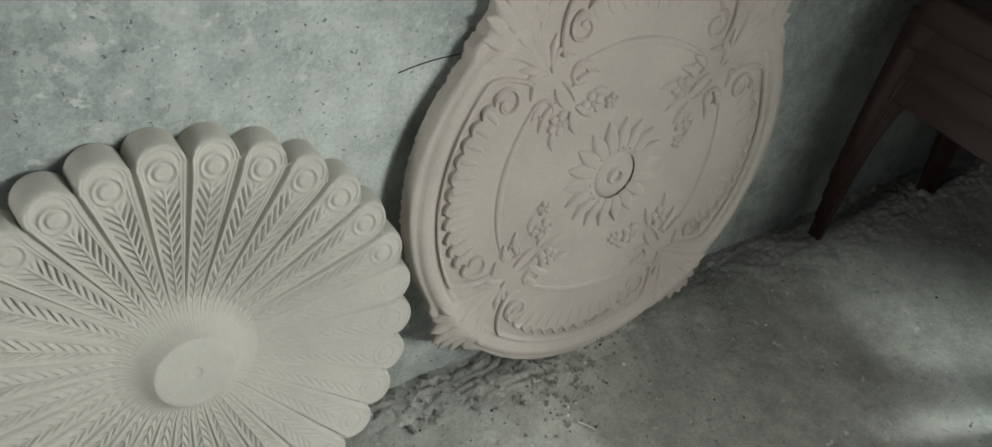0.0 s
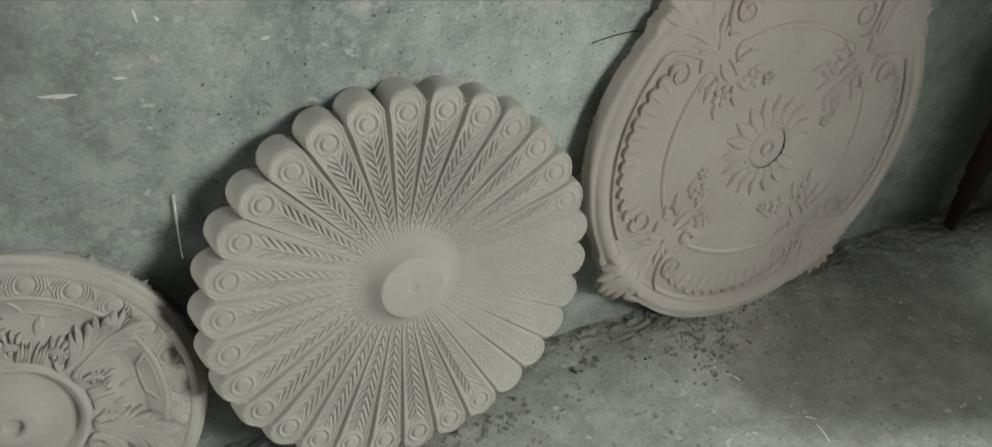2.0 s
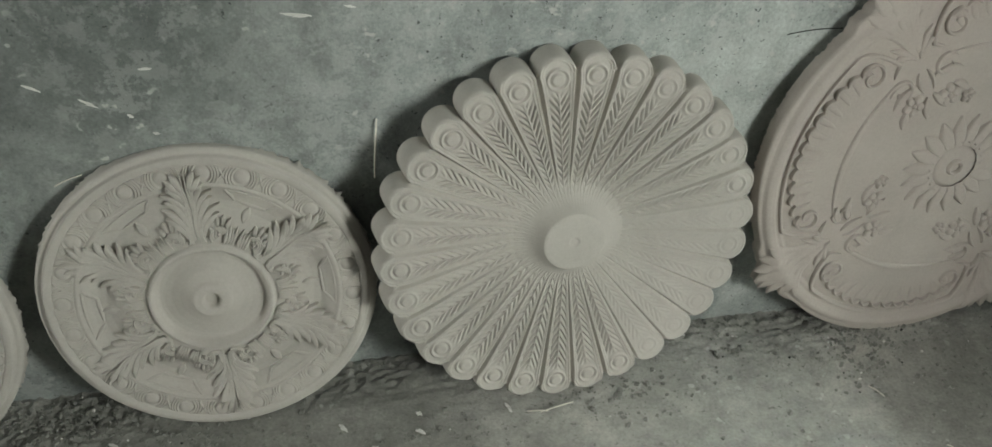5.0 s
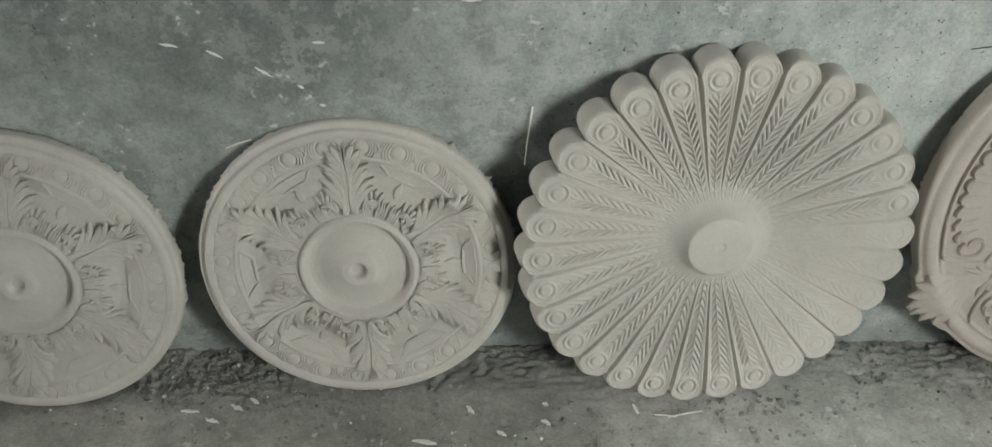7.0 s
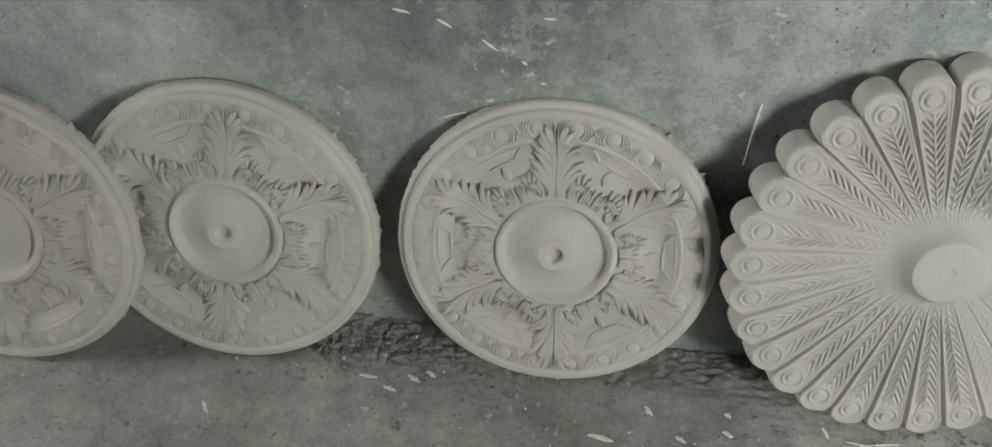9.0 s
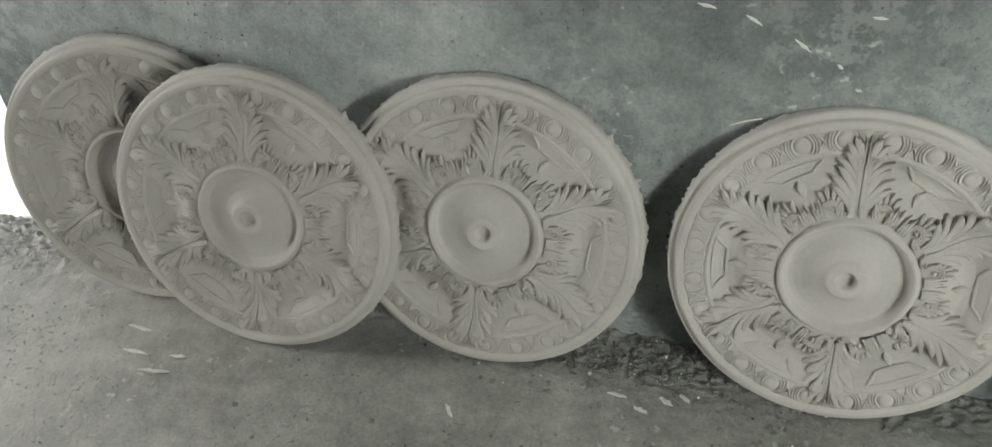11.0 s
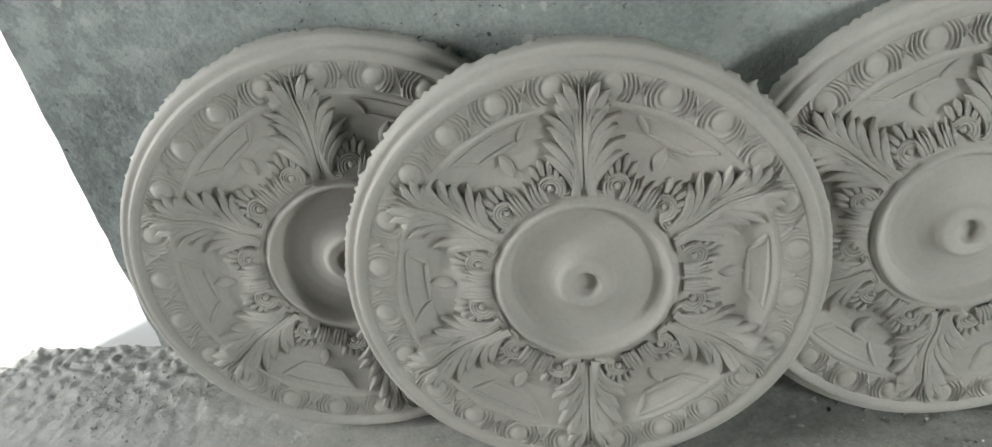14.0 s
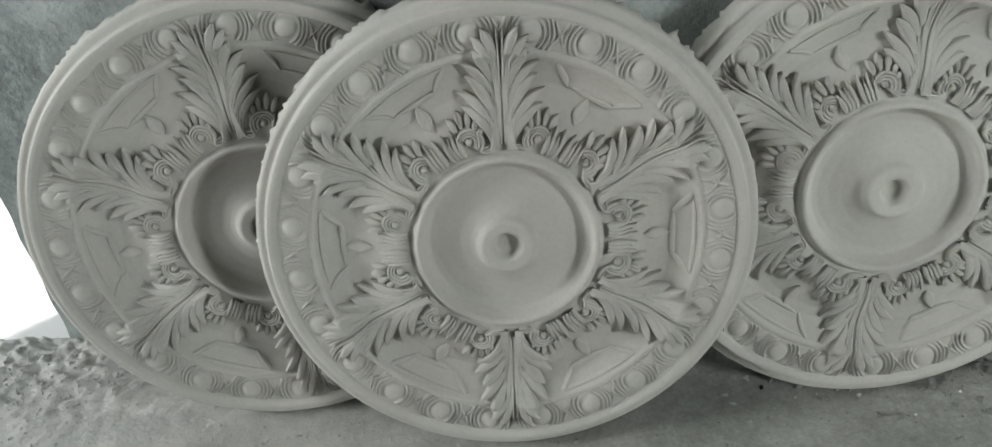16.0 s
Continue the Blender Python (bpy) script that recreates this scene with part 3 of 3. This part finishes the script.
def frame_moulding(parent):
    """The long moulding of one quadrant that curls into scrolls at both ends, and the inner ring arc."""
    st = Strokes()
    for s in (-1, 1):
        p = [pol(0.398, s * q) for q in np.linspace(0, 30, 10)] + [pol(0.395 - 0.080 * math.sin(q * math.pi / 2) ** 1.5, s * (30 + 8.5 * math.sin(q * math.pi / 2))) for q in np.linspace(0.1, 1, 8)]
        p += [pol(0.315 - 0.02 * q, s * (38.5 - 4.5 * q)) for q in np.linspace(0.2, 1, 5)]
        st.add(np.array(p), 0.010, 0.0068, ov_base, 1.0, 0.8)
    st.add(np.array([pol(0.268 + 0.010 * (q / 33) ** 2, q) for q in np.linspace(-33, 33, 34)]), 0.016, 0.0055, ov_base, 0.5, 0.5, groove=0.25)
    for s in (-1, 1):
        cx, cy = pol(0.255, s * 34)
        t = np.linspace(0, 1, 20)
        ang = radians(s * 34) + s * (-0.3 + t * 2 * math.pi)
        rad = 0.026 - 0.018 * t
        st.add(np.stack([cx + rad * np.cos(ang), cy + rad * np.sin(ang)], 1), 0.0085, 0.0065, ov_base, 0.7, 0.3)
    return st.make("scroll_moulding", PLASTER_PINK, parent)


def corner_leaf(parent):
    """The leaf that breaks through the rim, round +x."""
    st = Strokes()
    for s in (-1, 1):
        for r, u, w in ((0.490, 0.012, 0.030), (0.478, 0.040, 0.030), (0.455, 0.066, 0.028), (0.425, 0.084, 0.026)):
            p = bezier((0.315, s * 0.006), (0.41, s * u * 0.25), (r, s * u), 12)
            st.add(p, w * 1.15, 0.0062, ov_base, 0.45, 0.75, groove=0.3)
        for r, u in ((0.355, 0.046), (0.325, 0.050)):
            st.add(bezier((0.30, s * 0.004), (0.33, s * 0.014), (r, s * u), 9), 0.016, 0.006, ov_base, 0.3, 0.6)
    return st.make("corner_leaf", PLASTER_PINK, parent)


def flower(x, y, r, turn, parent):
    st = Strokes()
    for k in range(5):
        a = turn + k * 2 * math.pi / 5
        st.bump(x + r * 0.6 * math.cos(a), y + r * 0.6 * math.sin(a), r * 0.48, 0.0068, ov_base, 9, 0.25, r * 0.40, a)
    st.bump(x, y, r * 0.26, 0.0078, ov_base, 8)
    return st.make("blossom", PLASTER_PINK, parent)


def blossom_spray(parent):
    """Blossoms and leaves hanging inwards from one corner, round +x."""
    st = Strokes()
    for s in (-1, 1):
        st.add(bezier((0.27, s * 0.008), (0.25, s * 0.02), (0.215, s * 0.010), 9), 0.009, 0.006, ov_base)
        for (r0, u0), (r1, u1) in (((0.245, 0.020), (0.222, 0.078)), ((0.205, 0.006), (0.155, 0.022)), ((0.262, 0.030), (0.255, 0.075)), ((0.200, 0.050), (0.165, 0.075))):
            st.add(bezier((r0, s * u0), ((r0 + r1) / 2 + 0.014, s * (u0 + u1) / 2), (r1, s * u1), 9), 0.019, 0.0072, ov_base, 0.2, 0.6, groove=0.35)
    ob = st.make("blossom_spray", PLASTER_PINK, parent)
    for x, y, r, a in ((0.205, 0.038, 0.024, 0.2), (0.180, -0.036, 0.025, 0.9), (0.150, -0.070, 0.016, 0.5)):
        flower(x, y, r, a, ob)
    return ob


def sunflower(parent):
    st = Strokes()
    for k in range(20):
        st.bump(*pol(0.060, 18 * k + 4), 0.0040, 0.0092, ov_base, 6)
    st.bump(0, 0, 0.056, 0.0070, ov_base, 28, 0.2)
    t = np.linspace(0, 2 * math.pi, 25)
    st.add(np.stack([0.015 * np.cos(t), 0.015 * np.sin(t)], 1), 0.010, 0.0135, ov_base, 1.0, 0.99)
    centre = st.make("sunflower", PLASTER_PINK, parent)
    pt = Strokes()
    pt.add(np.array([pol(q, 0) for q in np.linspace(0.050, 0.120, 11)]), 0.036, 0.0095, ov_base, 0.8, 0.30, groove=0.35)
    petal = pt.make("petal", PLASTER_PINK, centre)
    for k in range(1, 18):
        sharing("petal", petal, spun(radians(20 * k)), centre)
    return centre


def rocaille():
    root = new("scroll_medallion")
    lathe_body("panel", ov_base, ov_radius, PLASTER_PINK, root, 120, 620, ragged=0.0024, seed=5)
    for maker, start in ((shell_panel, LEAF + 45), (frame_moulding, LEAF + 45), (corner_leaf, LEAF), (blossom_spray, LEAF)):
        ob = maker(root)
        ob.matrix_basis = spun(radians(start))
        for k in range(1, 4):
            sharing(ob.name, ob, spun(radians(start + 90 * k)), root)
    sunflower(root)
    return tagged(root, "large pinkish plaster medallion with scrolls, shells and a sunflower", "ceiling medallion")


rocaille().matrix_basis = pose(0.861, -0.033, 0.480, 90 - 3.6, 0, 0) @ Matrix.Diagonal((0.985, 1.068, 1.0, 1.0))


# ---- stack of plastic stools ----
def rounded_square(h, r, n=6):
    pts = []
    for q in range(4):
        cx, cy = ((h - r), (h - r)) if q == 0 else ((-(h - r)), (h - r)) if q == 1 else (-(h - r), -(h - r)) if q == 2 else ((h - r), -(h - r))
        for k in range(n + 1):
            a = radians(90 * q + 90 * k / n)
            pts.append((cx + r * math.cos(a), cy + r * math.sin(a)))
    return pts


def loft(name, rings, mat, parent, cap=True, label=""):
    n = len(rings[0])
    V = [p for ring in rings for p in ring]
    F = grid_faces(len(rings), n, True)
    if cap:
        F.append(tuple(range((len(rings) - 1) * n, len(rings) * n)))
    return mesh_object(name, V, F, mat, parent, label)


def stool():
    root = new("plastic_stool")
    half, top = 0.205, 0.535
    deep = 0.135
    ring = lambda h, z, r=0.05: [(x, y + math.copysign(deep, y), z) for x, y in rounded_square(h, r)]
    loft("seat", [ring(half, top - 0.012), ring(half - 0.003, top - 0.004), ring(half - 0.012, top), ring(half - 0.03, top - 0.001), ring(half - 0.05, top - 0.006, 0.04), ring(0.03, top - 0.008, 0.02)], BROWN, root)
    loft("apron", [ring(half, top - 0.012), ring(half + 0.003, top - 0.03), ring(half + 0.006, top - 0.058), ring(half + 0.011, top - 0.062), ring(half + 0.012, top - 0.068), ring(half + 0.006, top - 0.070), ring(half - 0.002, top - 0.06)], BROWN, root, cap=False)
    for sx in (-1, 1):
        for sy in (-1, 1):
            rings = []
            for z, out, w in ((top - 0.05, 0.0, 0.085), (top - 0.11, 0.004, 0.066), (top - 0.2, 0.010, 0.052), (0.2, 0.018, 0.044), (0.0, 0.028, 0.038)):
                cx, cy = sx * (half - 0.002 + out), sy * (half + deep - 0.002 + out)
                L = [(cx, cy), (cx - sx * w, cy), (cx - sx * w, cy - sy * 0.012), (cx - sx * 0.016, cy - sy * 0.016), (cx - sx * 0.012, cy - sy * w), (cx, cy - sy * w)]
                rings.append([(x, y, z) for x, y in (L if sx * sy > 0 else L[::-1])])
            loft("leg", rings, BROWN, root, label="tapered angle-shaped leg")
    st = Strokes(1.0)
    st.bump(0, 0, 0.0035, 0.0022, lambda r: top - 0.0005, 6)
    stud = st.make("stud", BROWN, root)
    spots = [(q * (half - 0.018), -0.29 + 0.58 * k / 21) for q in (-1, 1) for k in range(22)] + [(-0.15 + 0.3 * k / 11, q * (half + deep - 0.018)) for q in (-1, 1) for k in range(12)]
    stud.matrix_basis = pose(*spots[0], 0)
    for x, y in spots[1:]:
        sharing("stud", stud, pose(x, y, 0), root)
    return tagged(root, "dark brown plastic stool nested in a stack", "stool", "stacked brown stools")


seat_stack = stool()
for k in range(4):
    m = pose(1.828, -0.425, 0.0 + 0.067 * k, 0, 0, 0.6 * k - 0.8)
    if k == 0:
        seat_stack.matrix_basis = m
    else:
        copy_thing(seat_stack, m)


# ---- straws, streaks and crumbs ----
def rod(name, a, b, r, mat, bend=0.0, **tags):
    a, b = Vector(a), Vector(b)
    d = (b - a).normalized()
    side = d.cross(Vector((0, 0, 1)) if abs(d.z) < 0.9 else Vector((0, 1, 0))).normalized()
    up = side.cross(d)
    rings = []
    for t in np.linspace(0, 1, 7):
        c = a.lerp(b, t) + up * bend * math.sin(math.pi * t)
        w = r * (1 - 0.45 * abs(t - 0.45))
        rings.append([tuple(c + side * w * math.cos(q) + up * w * math.sin(q)) for q in np.linspace(0, 2 * math.pi, 6, endpoint=False)])
    V = [p for g in rings for p in g]
    F = grid_faces(7, 6, True) + [tuple(range(36, 42)), tuple(range(5, -1, -1))]
    return tagged(mesh_object(name, V, F, mat), **tags)


rod("straw", (-0.378, -0.006, 0.683), (-0.391, -0.018, 0.553), 0.0022, STRAW, 0.003, label="thin pale straw leaning against the cement wall", category="straw")
rod("straw", (-0.985, -0.004, 0.590), (-0.930, -0.007, 0.613), 0.0016, STRAW, 0.002, label="short pale straw caught behind a ceiling rose", category="straw")
for a, b in (((-0.071, -0.222), (0.009, -0.206)), ((0.806, -0.480), (0.800, -0.530)), ((0.796, -0.452), (0.812, -0.470)), ((-0.10, -0.214), (-0.052, -0.222)), ((0.704, -0.269), (0.726, -0.306))):
    rod("straw", (*a, 0.004), (*b, 0.005), 0.0018, STRAW, 0.002, label="loose pale straw lying on the cement floor", category="straw")
rod("wall_crack", (0.43, -0.0018, 0.797), (0.545, -0.0018, 0.802), 0.0013, SCRATCH, 0.004, label="fine dark crack in the cement render", category="crack", kind="structure")


def chip(name, a, b, wide, thick, mat, wall, rng, **tags):
    """A thin torn flake between two points, on the wall or on the floor."""
    a, b = np.array(a), np.array(b)
    d = b - a
    n = np.array([-d[1], d[0]]) / (np.linalg.norm(d) + 1e-9)
    t = np.linspace(0, 1, 7)
    w = wide * np.sin(np.pi * np.clip(t, 0.06, 0.94)) * (0.6 + 0.6 * rng.random(7))
    mid = a + d * t[:, None] + n * (0.25 * wide * rng.normal(0, 0.4, 7))[:, None]
    L, Rr = mid + n * w[:, None] / 2, mid - n * w[:, None] / 2
    loop = np.concatenate([L, Rr[::-1]])
    put = (lambda p, h: (p[0], -0.0015 - h, p[1])) if wall else (lambda p, h: (p[0], p[1], 0.0 + h))
    m = len(loop)
    V = [put(p, 0.0) for p in loop] + [put(p * 0.94 + loop.mean(0) * 0.06, thick * (0.6 + 0.4 * rng.random())) for p in loop]
    F = [(i, (i + 1) % m, m + (i + 1) % m, m + i) for i in range(m)] + [(m + i, m + i + 1, 2 * m - 2 - i, 2 * m - 1 - i) for i in range(6)]
    return tagged(mesh_object(name, V, F, mat, smooth=False), **tags)


RNG = np.random.default_rng(7)
WALL_STREAKS = [(-0.528, 0.911, -0.478, 0.904), (-0.417, 0.918, -0.397, 0.914), (-1.061, 0.823, -1.029, 0.816), (-0.979, 0.808, -0.951, 0.792), (-0.896, 0.772, -0.866, 0.752),
                (-0.822, 0.733, -0.811, 0.726), (-0.786, 0.690, -0.774, 0.686), (-0.508, 0.904, -0.474, 0.903), (-0.187, 0.937, -0.170, 0.937), (-0.364, 1.024, -0.362, 1.0),
                (-0.337, 1.007, -0.331, 0.996), (-0.783, 0.823, -0.759, 0.823)]
for x0, z0, x1, z1 in WALL_STREAKS:
    chip("plaster_streak", (x0, z0), (x1, z1), 0.0060, 0.0022, CHIP, True, RNG, label="white plaster smear on the cement wall", category="smear", group="plaster smears on the wall")
FLOOR_CHIPS = [(-1.161, -0.188, -1.118, -0.192), (-1.051, -0.172, -1.02, -0.19), (-1.012, -0.154, -0.987, -0.172), (-1.099, -0.212, -1.069, -0.221), (-0.637, -0.275, -0.582, -0.284),
               (-0.451, -0.252, -0.431, -0.266), (-0.353, -0.224, -0.332, -0.236), (-0.144, -0.182, -0.133, -0.209), (-2.32, -0.289, -2.25, -0.292), (-2.284, -0.359, -2.215, -0.361),
               (-2.21, -0.407, -2.13, -0.394), (-2.162, -0.35, -2.12, -0.342), (-1.486, -0.312, -1.461, -0.341), (-0.52, -0.183, -0.502, -0.205), (-0.347, -0.175, -0.335, -0.187)]
for x0, y0, x1, y1 in FLOOR_CHIPS:
    chip("plaster_flake", (x0, y0), (x1, y1), 0.010, 0.006, CHIP, False, RNG, label="small white plaster flake on the cement floor", category="flake", group="plaster flakes on the floor")


def crumbs(name, count, spot, size, mat, rng, **tags):
    V, F = [], []
    for _ in range(count):
        x, y = spot(rng)
        if noise.noise((x * 3.3, y * 5.0, 11.0)) < rng.uniform(-0.25, 0.35):
            continue
        r = size * (0.35 + rng.random() ** 3 * 1.6)
        o = len(V)
        sq = rng.uniform(0.5, 1.0, 8)
        a0 = rng.random() * 6.28
        for k in range(4):
            V.append((x + r * sq[k] * math.cos(a0 + k * 1.571), y + r * sq[k] * math.sin(a0 + k * 1.571), -0.003))
        for k in range(4):
            V.append((x + 0.7 * r * sq[k + 4] * math.cos(a0 + k * 1.571 + 0.3), y + 0.7 * r * sq[k + 4] * math.sin(a0 + k * 1.571 + 0.3), floor_height(x, y) + r * rng.uniform(0.4, 0.9)))
        F += [(o + k, o + (k + 1) % 4, o + 4 + (k + 1) % 4, o + 4 + k) for k in range(4)] + [(o + 4, o + 5, o + 6, o + 7)]
    return tagged(mesh_object(name, V, F, mat, smooth=False), kind="stuff", **tags)


foot = lambda g: (g.uniform(-1.95, 1.3), -abs(g.normal(0.02, 0.13)) - 0.01)
yardside = lambda g: (g.uniform(-2.95, -2.2), -abs(g.normal(0, 0.35)) - 0.02)
wide = lambda g: (g.uniform(-1.6, 1.9), g.uniform(-1.1, -0.02))
crumbs("cement_crumbs", 8500, foot, 0.0056, CLOD, RNG, label="dark cement crumbs gathered along the wall's foot", category="rubble")
crumbs("plaster_crumbs", 420, foot, 0.0034, CHIP, RNG, label="white plaster crumbs along the wall's foot", category="rubble")
crumbs("grit", 5000, yardside, 0.0024, FLOOR, RNG, label="pale grit near the open front", category="grit")
crumbs("scattered_grit", 260, wide, 0.0034, SCRATCH, RNG, label="dark specks scattered over the floor", category="grit")
